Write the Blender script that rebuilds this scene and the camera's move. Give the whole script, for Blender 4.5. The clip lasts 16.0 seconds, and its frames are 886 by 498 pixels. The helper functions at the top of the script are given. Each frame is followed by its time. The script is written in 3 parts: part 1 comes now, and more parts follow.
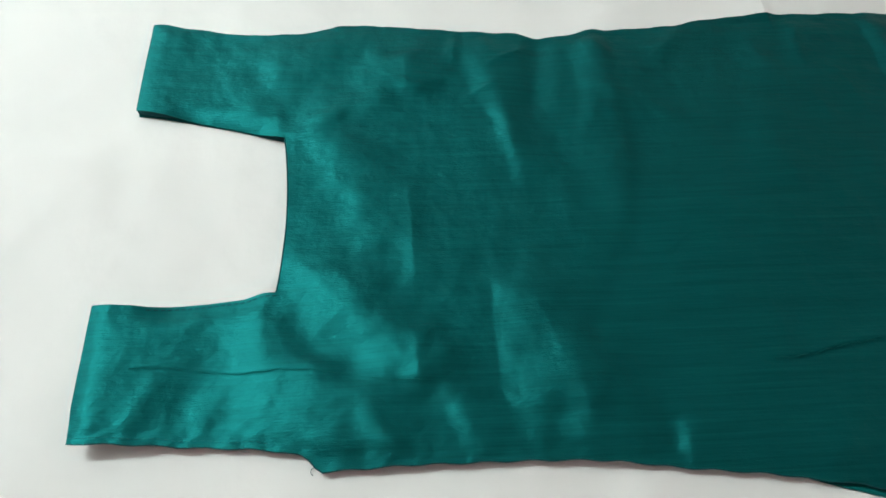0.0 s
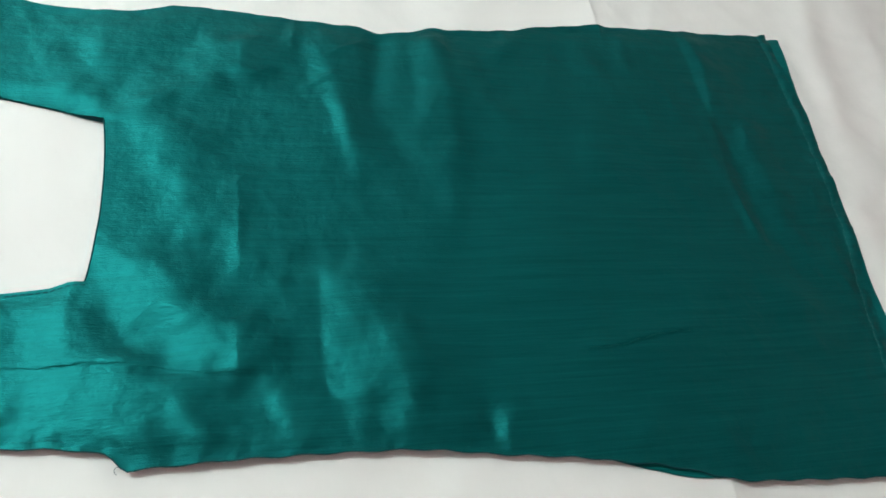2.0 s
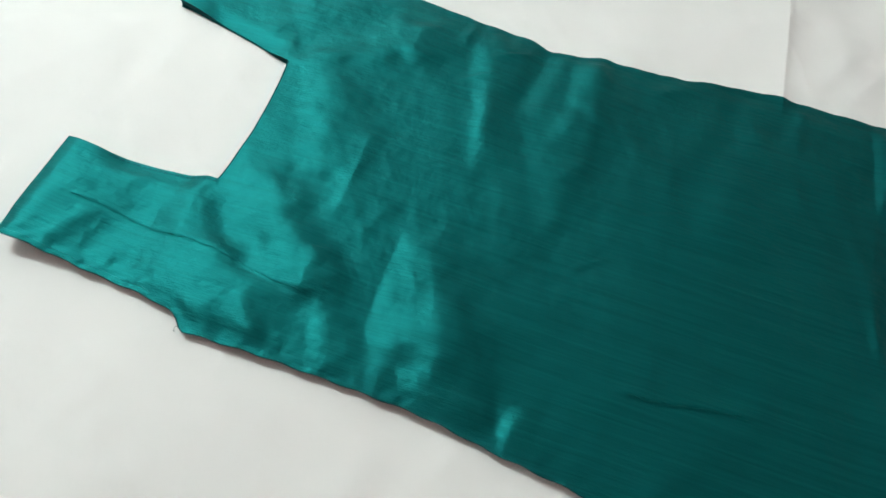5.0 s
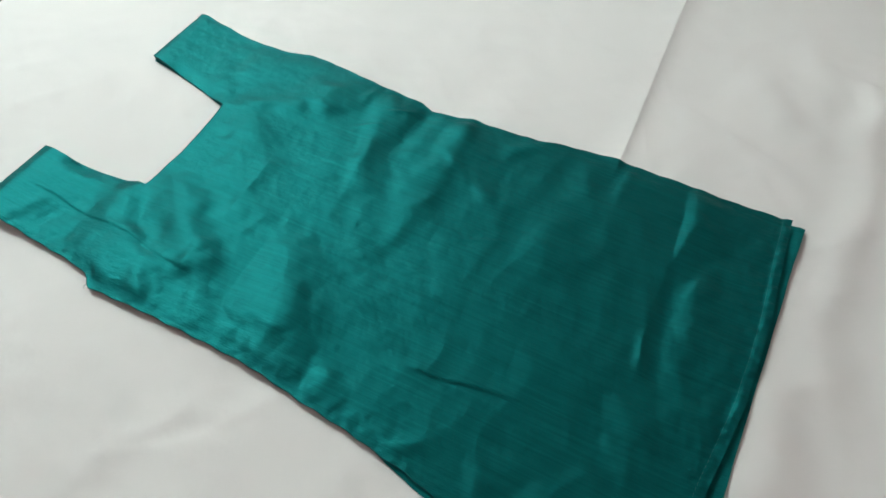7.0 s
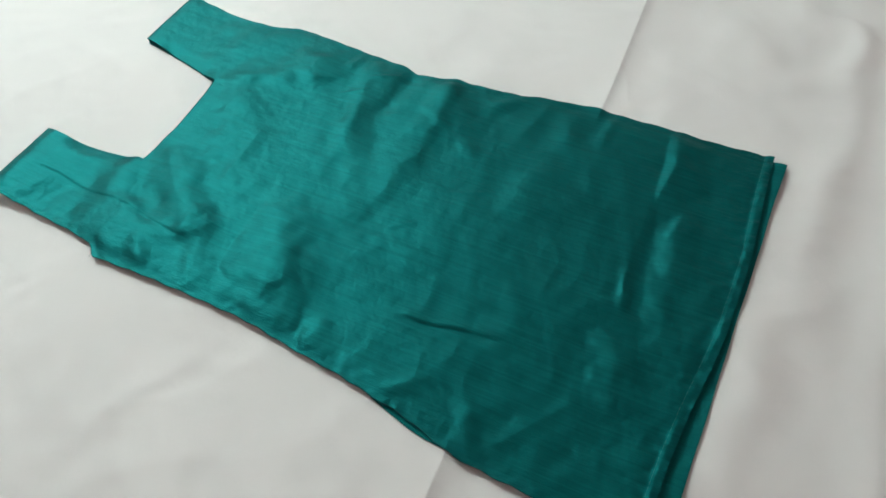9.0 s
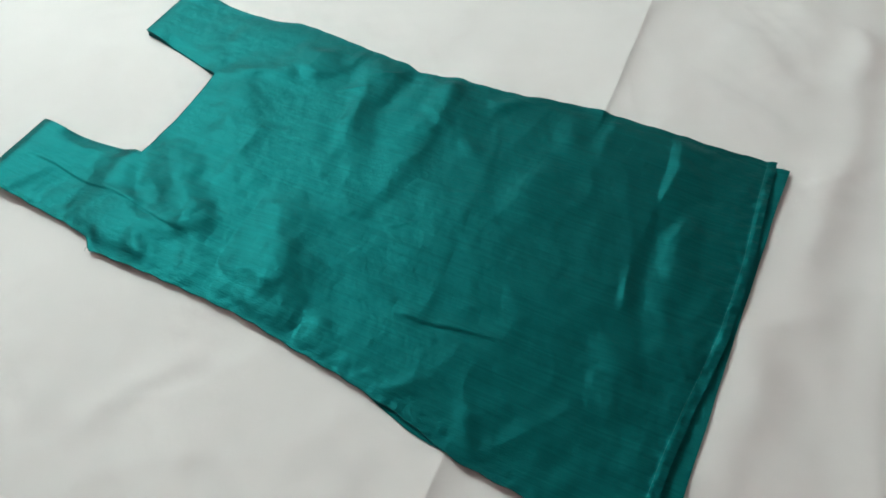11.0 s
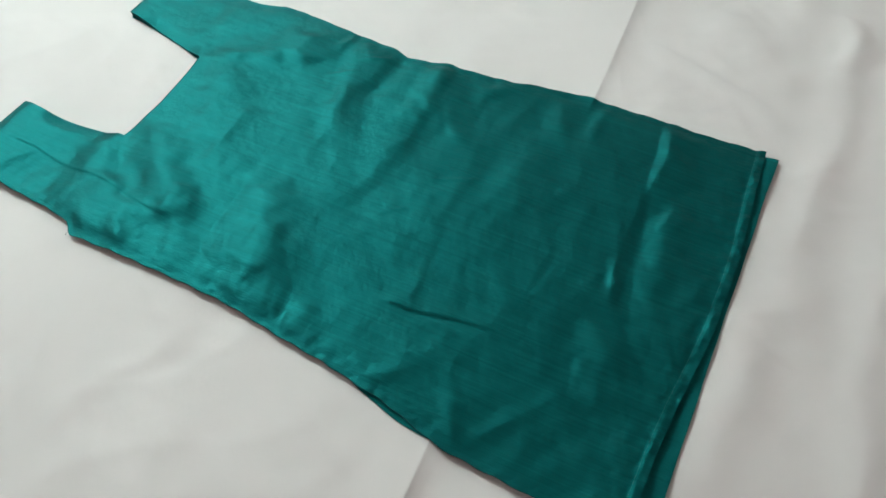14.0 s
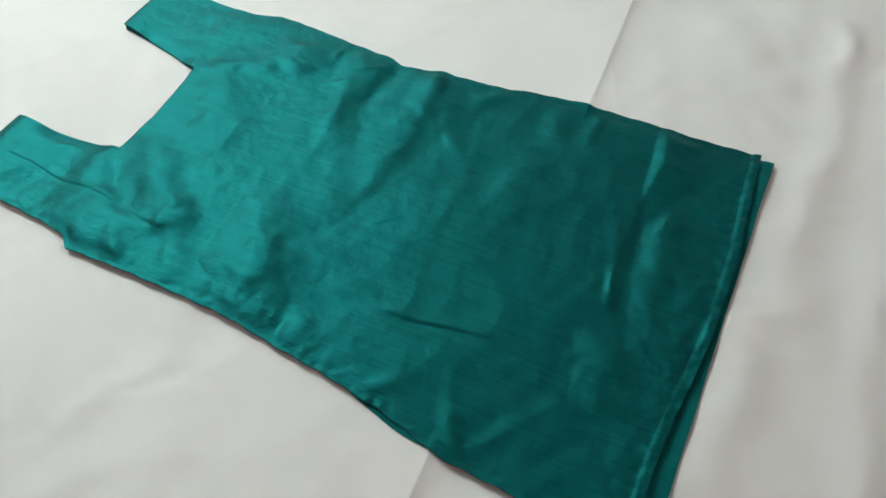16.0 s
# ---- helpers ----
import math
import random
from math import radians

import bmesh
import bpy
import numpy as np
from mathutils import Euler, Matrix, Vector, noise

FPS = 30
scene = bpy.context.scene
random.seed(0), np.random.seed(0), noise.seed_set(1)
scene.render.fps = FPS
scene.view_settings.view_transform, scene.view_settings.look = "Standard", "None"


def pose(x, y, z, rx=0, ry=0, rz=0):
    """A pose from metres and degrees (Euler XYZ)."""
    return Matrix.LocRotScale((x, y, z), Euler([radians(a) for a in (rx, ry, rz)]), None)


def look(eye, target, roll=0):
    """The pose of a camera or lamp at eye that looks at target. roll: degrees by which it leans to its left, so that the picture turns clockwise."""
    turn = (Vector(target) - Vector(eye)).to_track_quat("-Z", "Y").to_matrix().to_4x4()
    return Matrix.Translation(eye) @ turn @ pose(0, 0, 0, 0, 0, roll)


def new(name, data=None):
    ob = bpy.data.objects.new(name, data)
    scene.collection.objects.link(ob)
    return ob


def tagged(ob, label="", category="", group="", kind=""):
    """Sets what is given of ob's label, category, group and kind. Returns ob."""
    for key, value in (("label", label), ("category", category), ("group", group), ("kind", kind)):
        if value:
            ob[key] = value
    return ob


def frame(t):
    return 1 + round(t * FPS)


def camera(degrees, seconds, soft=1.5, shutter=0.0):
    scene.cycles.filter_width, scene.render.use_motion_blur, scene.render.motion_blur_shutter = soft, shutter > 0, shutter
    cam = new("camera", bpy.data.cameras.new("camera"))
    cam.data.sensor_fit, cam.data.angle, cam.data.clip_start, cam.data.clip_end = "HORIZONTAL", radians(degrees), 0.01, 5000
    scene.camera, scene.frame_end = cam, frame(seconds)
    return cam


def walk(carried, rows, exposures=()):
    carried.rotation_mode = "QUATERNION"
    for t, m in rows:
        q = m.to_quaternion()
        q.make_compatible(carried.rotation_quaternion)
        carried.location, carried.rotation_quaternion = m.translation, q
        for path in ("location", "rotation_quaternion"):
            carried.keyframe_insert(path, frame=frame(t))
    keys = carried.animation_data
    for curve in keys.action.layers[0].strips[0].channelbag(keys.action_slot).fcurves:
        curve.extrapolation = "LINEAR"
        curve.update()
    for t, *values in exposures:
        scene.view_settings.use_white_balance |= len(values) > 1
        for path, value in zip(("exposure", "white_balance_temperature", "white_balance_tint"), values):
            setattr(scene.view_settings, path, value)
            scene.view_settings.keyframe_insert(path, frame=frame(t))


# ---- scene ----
cam = camera(63.8, 16.0, soft=1.6)
PATH = [
    (0, (-0.095, -0.359, 0.586), (0.042, 0.589, -1.169), 5.4),
    (0.5, (-0.083, -0.369, 0.576), (0.121, 0.593, -1.166), 8.5),
    (1, (-0.077, -0.366, 0.577), (0.279, 0.595, -1.141), 16.2),
    (1.5, (-0.065, -0.366, 0.58), (0.373, 0.554, -1.141), 21.4),
    (2, (-0.055, -0.371, 0.584), (0.429, 0.553, -1.123), 23.3),
    (2.5, (-0.055, -0.371, 0.589), (0.424, 0.552, -1.119), 23.3),
    (3, (-0.047, -0.368, 0.591), (0.391, 0.545, -1.134), 21.5),
    (3.5, (-0.03, -0.371, 0.592), (0.281, 0.563, -1.149), 14.9),
    (4, (0.022, -0.366, 0.579), (0.138, 0.583, -1.178), 8.6),
    (4.2, (0.03, -0.364, 0.571), (0.083, 0.573, -1.195), 9.8),
    (6.3, (0.248, -0.534, 0.702), (-0.072, 0.581, -0.927), 7.5),
    (6.5, (0.278, -0.512, 0.709), (0.001, 0.622, -0.915), 8.0),
    (7, (0.378, -0.488, 0.731), (-0.045, 0.603, -0.891), 4.9),
    (7.5, (0.426, -0.505, 0.733), (-0.051, 0.547, -0.899), 2.5),
    (8, (0.436, -0.516, 0.729), (-0.09, 0.536, -0.889), -0.6),
    (8.5, (0.443, -0.52, 0.729), (-0.049, 0.527, -0.902), -0.3),
    (9, (0.446, -0.518, 0.728), (-0.034, 0.522, -0.911), -1.2),
    (11.5, (0.431, -0.517, 0.719), (-0.018, 0.531, -0.924), 1.4),
    (12, (0.432, -0.515, 0.715), (-0.008, 0.527, -0.934), 1.8),
    (12.5, (0.431, -0.516, 0.716), (0.001, 0.526, -0.937), 2.5),
    (13, (0.432, -0.518, 0.716), (-0.003, 0.527, -0.932), 2.1),
    (13.5, (0.432, -0.519, 0.716), (-0.001, 0.531, -0.931), 2.2),
    (14, (0.436, -0.515, 0.714), (0.014, 0.523, -0.942), 2.4),
    (14.5, (0.438, -0.509, 0.715), (0.012, 0.53, -0.94), 1.8),
    (15, (0.435, -0.506, 0.715), (0.019, 0.53, -0.944), 2.0),
    (15.5, (0.433, -0.507, 0.716), (0.005, 0.542, -0.932), 1.6),
    (16, (0.434, -0.511, 0.716), (0.015, 0.54, -0.934), 1.9),
]
walk(cam, [(t, look(eye, target, roll)) for t, eye, target, roll in PATH],
     [(0, -0.14), (1, -0.06), (2, 0.03), (4.2, 0.05), (6.3, -0.22), (16, -0.2)])

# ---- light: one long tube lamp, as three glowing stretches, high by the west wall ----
world = bpy.data.worlds.new("room_air")
scene.world = world
world.use_nodes = True
world.node_tree.nodes["Background"].inputs[0].default_value = (0.9, 0.93, 1.0, 1)
world.node_tree.nodes["Background"].inputs[1].default_value = 0.02

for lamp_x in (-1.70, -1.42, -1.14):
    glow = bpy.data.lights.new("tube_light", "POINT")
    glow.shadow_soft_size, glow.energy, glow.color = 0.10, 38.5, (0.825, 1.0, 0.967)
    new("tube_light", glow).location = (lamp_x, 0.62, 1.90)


# ---- materials ----
def material(name):
    m = bpy.data.materials.new(name)
    m.use_nodes = True
    nt = m.node_tree
    return m, nt, nt.nodes["Principled BSDF"]


def node(nt, kind, **values):
    n = nt.nodes.new(kind)
    for key, value in values.items():
        n.inputs[key].default_value = value
    return n


def coords(nt, scale, turn=0.0):
    tc = nt.nodes.new("ShaderNodeTexCoord")
    mp = node(nt, "ShaderNodeMapping", Scale=scale, Rotation=(0, 0, turn))
    nt.links.new(tc.outputs["Object"], mp.inputs["Vector"])
    return mp.outputs["Vector"]


def ramp(nt, source, stops):
    r = nt.nodes.new("ShaderNodeValToRGB")
    while len(r.color_ramp.elements) < len(stops):
        r.color_ramp.elements.new(0.5)
    for e, (place, colour) in zip(r.color_ramp.elements, stops):
        e.position, e.color = place, (*colour, 1)
    nt.links.new(source, r.inputs["Fac"])
    return r.outputs["Color"]


def bump(nt, bsdf, chain):
    last = None
    for source, strength, distance in chain:
        b = node(nt, "ShaderNodeBump", Strength=strength, Distance=distance)
        nt.links.new(source, b.inputs["Height"])
        if last:
            nt.links.new(last, b.inputs["Normal"])
        last = b.outputs["Normal"]
    nt.links.new(last, bsdf.inputs["Normal"])


def noise_fac(nt, scale, detail, turn=0.0, rough=0.55):
    n = node(nt, "ShaderNodeTexNoise", Scale=1.0, Detail=detail, Roughness=rough)
    nt.links.new(coords(nt, scale, turn), n.inputs["Vector"])
    return n.outputs["Fac"]


def satin(name, dark, light, metallic, roughness):
    """Slubbed satin: long threads along x, finer ones across."""
    m, nt, b = material(name)
    slub = noise_fac(nt, (11, 520, 60), 4, 0.0, 0.7)
    band = noise_fac(nt, (9, 260, 40), 3, 0.0, 0.6)
    thread = noise_fac(nt, (70, 640, 60), 3, 0.0, 0.7)
    weft = noise_fac(nt, (900, 60, 60), 2)
    crush = noise_fac(nt, (38, 46, 30), 5, 0.4, 0.62)
    yarn = node(nt, "ShaderNodeMath")
    yarn.operation = "MULTIPLY_ADD"
    yarn.inputs[1].default_value = 0.45
    half = node(nt, "ShaderNodeMath")
    half.operation = "MULTIPLY"
    half.inputs[1].default_value = 0.55
    nt.links.new(slub, half.inputs[0])
    nt.links.new(band, yarn.inputs[0])
    nt.links.new(half.outputs[0], yarn.inputs[2])
    middle = tuple(0.5 * (p + q) for p, q in zip(dark, light))
    nt.links.new(ramp(nt, yarn.outputs[0], [(0.34, dark), (0.5, middle), (0.66, light)]), b.inputs["Base Color"])
    b.inputs["Metallic"].default_value = metallic
    rr = node(nt, "ShaderNodeMapRange")
    rr.inputs["From Min"].default_value, rr.inputs["From Max"].default_value = 0.3, 0.7
    rr.inputs["To Min"].default_value, rr.inputs["To Max"].default_value = roughness - 0.06, roughness + 0.08
    nt.links.new(slub, rr.inputs["Value"])
    nt.links.new(rr.outputs["Result"], b.inputs["Roughness"])
    b.inputs["Specular IOR Level"].default_value = 0.03
    b.inputs["Anisotropic"].default_value = 0.66
    across = node(nt, "ShaderNodeCombineXYZ", X=0.0, Y=1.0, Z=0.0)
    nt.links.new(across.outputs["Vector"], b.inputs["Tangent"])
    rumple = noise_fac(nt, (78, 92, 60), 4, 0.25, 0.6)
    relief = [(crush, 0.6, 0.0013), (rumple, 0.65, 0.0014), (slub, 0.22, 0.0005), (thread, 0.75, 0.0006), (weft, 0.15, 0.0003)]
    bump(nt, b, relief)
    # a second, wider lobe: the crossing yarns
    wide = nt.nodes.new("ShaderNodeBsdfPrincipled")
    wide.inputs["Metallic"].default_value, wide.inputs["Roughness"].default_value = metallic, roughness + 0.15
    wide.inputs["Specular IOR Level"].default_value = 0.03
    nt.links.new(b.inputs["Base Color"].links[0].from_socket, wide.inputs["Base Color"])
    nt.links.new(b.inputs["Normal"].links[0].from_socket, wide.inputs["Normal"])
    mix = node(nt, "ShaderNodeMixShader", Fac=0.42)
    nt.links.new(b.outputs["BSDF"], mix.inputs[1])
    nt.links.new(wide.outputs["BSDF"], mix.inputs[2])
    nt.links.new(mix.outputs["Shader"], nt.nodes["Material Output"].inputs["Surface"])
    return m


SATIN = satin("teal_satin", (0.0035, 0.096, 0.097), (0.0055, 0.134, 0.134), 0.74, 0.43)
SATIN_BACK = satin("teal_satin_reverse", (0.003, 0.105, 0.104), (0.005, 0.140, 0.138), 0.35, 0.52)
LINING = satin("dark_lining", (0.010, 0.055, 0.062), (0.014, 0.075, 0.083), 0.0, 0.7)
THREAD, _nt, _b = material("teal_thread")
_b.inputs["Base Color"].default_value, _b.inputs["Roughness"].default_value = (0.002, 0.115, 0.113, 1), 0.5


def cotton(name, low, high):
    m, nt, b = material(name)
    patch = noise_fac(nt, (3.1, 2.6, 2), 4)
    weave_a = noise_fac(nt, (1400, 160, 200), 2)
    weave_b = noise_fac(nt, (160, 1400, 200), 2)
    soft = noise_fac(nt, (16, 11, 8), 4, 0.5)
    nt.links.new(ramp(nt, patch, [(0.3, low), (0.7, high)]), b.inputs["Base Color"])
    b.inputs["Roughness"].default_value = 0.85
    b.inputs["Sheen Weight"].default_value = 0.15
    bump(nt, b, [(soft, 0.35, 0.004), (weave_a, 0.12, 0.0003), (weave_b, 0.12, 0.0003)])
    return m


COTTON = cotton("white_cotton", (0.672, 0.655, 0.648), (0.732, 0.714, 0.704))
FOAM = cotton("mattress_ticking", (0.55, 0.52, 0.50), (0.62, 0.60, 0.57))


def plaster(name, low, high, scale):
    m, nt, b = material(name)
    nt.links.new(ramp(nt, noise_fac(nt, (scale, scale, scale), 5), [(0.3, low), (0.7, high)]), b.inputs["Base Color"])
    b.inputs["Roughness"].default_value = 0.8
    bump(nt, b, [(noise_fac(nt, (60, 60, 60), 4), 0.2, 0.002)])
    return m


# the walls are unseen; their tint sends warm bounced light onto the sheet
WALL = plaster("warm_bounce_wall", (0.615, 0.555, 0.545), (0.665, 0.60, 0.59), 2.0)
# pinker on the unseen east and south sides, for a redder bounce
WALL_BOUNCE = plaster("pink_bounce_wall", (0.56, 0.355, 0.35), (0.61, 0.395, 0.39), 2.0)
CEILING = plaster("ceiling_paint", (0.61, 0.59, 0.585), (0.66, 0.64, 0.635), 2.0)
FLOOR = plaster("grey_brown_floor", (0.16, 0.145, 0.13), (0.22, 0.20, 0.18), 5.0)
WOOD = plaster("dark_wood", (0.10, 0.06, 0.035), (0.16, 0.10, 0.06), 9.0)


# ---- mesh helpers ----
def part(name, bm, mat, parent=None, label=""):
    me = bpy.data.meshes.new(name)
    bm.to_mesh(me)
    bm.free()
    me.materials.append(mat)
    ob = new(name, me)
    ob.parent = parent
    return tagged(ob, label)


def from_arrays(name, verts, quads, mat, parent=None, label="", smooth=True):
    me = bpy.data.meshes.new(name)
    me.from_pydata(verts.tolist(), [], quads.tolist())
    me.polygons.foreach_set("use_smooth", [smooth] * len(me.polygons))
    me.materials.append(mat)
    me.update()
    me.set_sharp_from_angle(angle=radians(50))
    ob = new(name, me)
    ob.parent = parent
    return tagged(ob, label)


def box(bm, lo, hi, bevel=0.0):
    made = bmesh.ops.create_cube(bm, size=1)["verts"]
    for v in made:
        v.co = Vector([l + (c + 0.5) * (h - l) for c, l, h in zip(v.co, lo, hi)])
    if bevel:
        edges = list({e for v in made for e in v.link_edges})
        bmesh.ops.bevel(bm, geom=edges, offset=bevel, segments=3, affect="EDGES", profile=0.6)
    return bm


def grid_noise(X, Y, step, seed, stretch=1.0, turn=0.0):
    """Smooth random field, -1 to 1, with the given step in metres."""
    rng = np.random.default_rng(seed)
    angle = rng.uniform(0, 2 * math.pi, (128, 128))
    gx, gy = np.cos(angle), np.sin(angle)
    c, s = math.cos(turn), math.sin(turn)
    u, v = (X * c + Y * s) / (step * stretch) + 50.3, (Y * c - X * s) / step + 50.7
    i, j = np.floor(u).astype(int), np.floor(v).astype(int)
    du, dv = u - i, v - j
    fu, fv = (f * f * f * (f * (6 * f - 15) + 10) for f in (du, dv))
    i, j, k, l = i % 128, j % 128, (i + 1) % 128, (j + 1) % 128
    near = (gx[i, j] * du + gy[i, j] * dv) * (1 - fu) + (gx[k, j] * (du - 1) + gy[k, j] * dv) * fu
    far = (gx[i, l] * du + gy[i, l] * (dv - 1)) * (1 - fu) + (gx[k, l] * (du - 1) + gy[k, l] * (dv - 1)) * fu
    return 1.6 * (near * (1 - fv) + far * fv)


def smooth01(x):
    x = np.clip(x, 0, 1)
    return x * x * (3 - 2 * x)


def along(X, Y, line, fade):
    """Signed distance to the left of a line, and a weight that fades at its ends."""
    x0, y0, x1, y1 = line
    length = math.hypot(x1 - x0, y1 - y0)
    ux, uy = (x1 - x0) / length, (y1 - y0) / length
    s = (X - x0) * ux + (Y - y0) * uy
    d = (Y - y0) * ux - (X - x0) * uy
    return d, smooth01((s + fade) / (2 * fade)) * smooth01((length - s + fade) / (2 * fade))


def ridge(X, Y, line, width, height):
    d, w = along(X, Y, line, 0.02)
    return height * w * np.exp(-(d / width) ** 2)


def crease(X, Y, line, width, height):
    """A pressed fold: two flat slopes that meet in a sharp line."""
    d, w = along(X, Y, line, 0.015)
    return height * w * np.maximum(0, 1 - np.abs(d) / width) ** 1.3


def slope(X, Y, ends, kink, apex, height, run):
    """A flat facet that rises from a sharp foot to a crest and falls off behind it; lines cross from ends[0] to ends[1] in y."""
    t = (Y - ends[0]) / (ends[1] - ends[0])
    foot = kink[0] + t * (kink[1] - kink[0])
    crest = apex[0] + t * (apex[1] - apex[0])
    rise = np.clip((X - foot) / np.maximum(crest - foot, 0.008), 0, 1)
    if run > 0.02:
        rise = 0.5 * rise + 0.5 * np.sin(rise * math.pi / 2)
    fall = np.exp(-(np.maximum(0, X - crest) / run) ** 2)
    return height * rise * fall * smooth01((t + 0.12) / 0.24) * smooth01((1.12 - t) / 0.24)


def facet(X, Y, ys, foot, crest, tilt, run, sharp):
    """A facet between a foot and a crest line that both bend with y: a shallow dip before it, a slow fall behind it."""
    order = np.argsort(ys)
    ya = np.array(ys)[order]
    left, right = np.interp(Y, ya, np.array(foot)[order]), np.interp(Y, ya, np.array(crest)[order])
    width = np.maximum(right - left, 0.006)
    t = np.clip((X - left) / width, 0, 1)
    rise = {"soft": t * t * (3 - 2 * t), "crest": 0.35 * t + 0.65 * t ** 2.0, "foot": 0.85 * t + 0.15 * np.sin(t * math.pi / 2)}[sharp]
    behind, before = np.maximum(0, X - right) / run, np.maximum(0, left - X) / (0.8 * run)
    fall = np.exp(-behind) if sharp == "crest" else np.exp(-behind ** 2 * 0.8) * (1 + 0.25 * behind)
    dip = np.exp(-before) if sharp == "foot" else np.exp(-before ** 2)
    low = 0.10 if sharp == "foot" else 0.26
    fade = smooth01((Y - ya[0] + 0.016) / 0.032) * smooth01((ya[-1] - Y + 0.016) / 0.032)
    return tilt * width * fade * np.where(X < left, -low * dip, np.where(X > right, (1 - low) * fall, rise - low))


def tuck(X, Y, line, width, height, bend=0.0):
    """A small overlap: a soft rise on the left of the line, a sharp drop on its right."""
    x0, y0, x1, y1 = line
    length = math.hypot(x1 - x0, y1 - y0)
    d, w = along(X, Y, line, 0.012)
    s = ((X - x0) * (x1 - x0) + (Y - y0) * (y1 - y0)) / length ** 2
    d = d - bend * np.sin(np.clip(s, 0, 1) * math.pi * 2)
    return height * w * np.where(d > 0, np.exp(-np.maximum(d, 0) / width), smooth01(1 + d / 0.0025) - 0.35 * np.exp(-(d + 0.004) ** 2 / 0.00001))


# ---- room: plain floor, walls and ceiling that close the place ----
X0, X1, Y0, Y1, ZF, ZC = -1.9, 2.0, -1.75, 1.6, -0.52, 2.05
tagged(part("floor", box(bmesh.new(), (X0, Y0, ZF - 0.1), (X1, Y1, ZF)), FLOOR), "grey-brown matt floor beside the bed", "floor", kind="structure")
tagged(part("ceiling", box(bmesh.new(), (X0, Y0, ZC), (X1, Y1, ZC + 0.1)), CEILING), "plain off-white painted ceiling", "ceiling", kind="structure")
for name, lo, hi in (("wall_west", (X0 - 0.12, Y0, ZF), (X0, Y1, ZC)), ("wall_east", (X1, Y0, ZF), (X1 + 0.12, Y1, ZC)),
                     ("wall_south", (X0, Y0 - 0.12, ZF), (X1, Y0, ZC)), ("wall_north", (X0, Y1, ZF), (X1, Y1 + 0.12, ZC))):
    tagged(part(name, box(bmesh.new(), lo, hi), WALL_BOUNCE if name in ("wall_east", "wall_south") else WALL), "plain unseen room wall, tinted to warm the bounced light", "wall", kind="structure")

# ---- bed ----
BX0, BX1, BY0, BY1 = -0.672, 1.25, -0.92, 1.02
bed = tagged(new("bed"), "low wooden bed with a mattress under a white sheet", "bed")
bed.location = (0.3, 0.05, ZF)
bed_inv = Matrix.Translation((-0.3, -0.05, -ZF))


def under_bed(ob):
    ob.parent, ob.matrix_parent_inverse = bed, bed_inv
    return ob


under_bed(part("mattress", box(bmesh.new(), (BX0 + 0.012, BY0 + 0.012, -0.19), (BX1 - 0.012, BY1 - 0.012, -0.010), 0.03), FOAM))
under_bed(part("bed_base", box(bmesh.new(), (BX0 + 0.03, BY0 + 0.03, -0.30), (BX1 - 0.03, BY1 - 0.03, -0.192), 0.008), WOOD))
for lx in (BX0 + 0.08, BX1 - 0.08):
    for ly in (BY0 + 0.08, BY1 - 0.08):
        under_bed(part("leg", box(bmesh.new(), (lx - 0.035, ly - 0.035, ZF), (lx + 0.035, ly + 0.035, -0.302), 0.004), WOOD))


# ---- white sheet spread over the bed ----
def over_edge(s, lo, hi, r=0.022):
    """Place and drop of cloth at arc length s where it bends over both edges."""
    x, drop = s.copy(), np.zeros_like(s)
    for edge, sign in ((lo, -1), (hi, 1)):
        over = (s - edge) * sign + r
        bent = over > 0
        a = np.clip(over / r, 0, math.pi / 2)
        x = np.where(bent, edge + sign * (-r + r * np.sin(a)), x)
        drop = np.where(bent, -r * (1 - np.cos(a)) - np.maximum(0, over - r * math.pi / 2), drop)
    return x, drop


def sheet_lie(X, Y):
    return 0.0024 * grid_noise(X, Y, 0.16, 3, 1.6, 0.9)


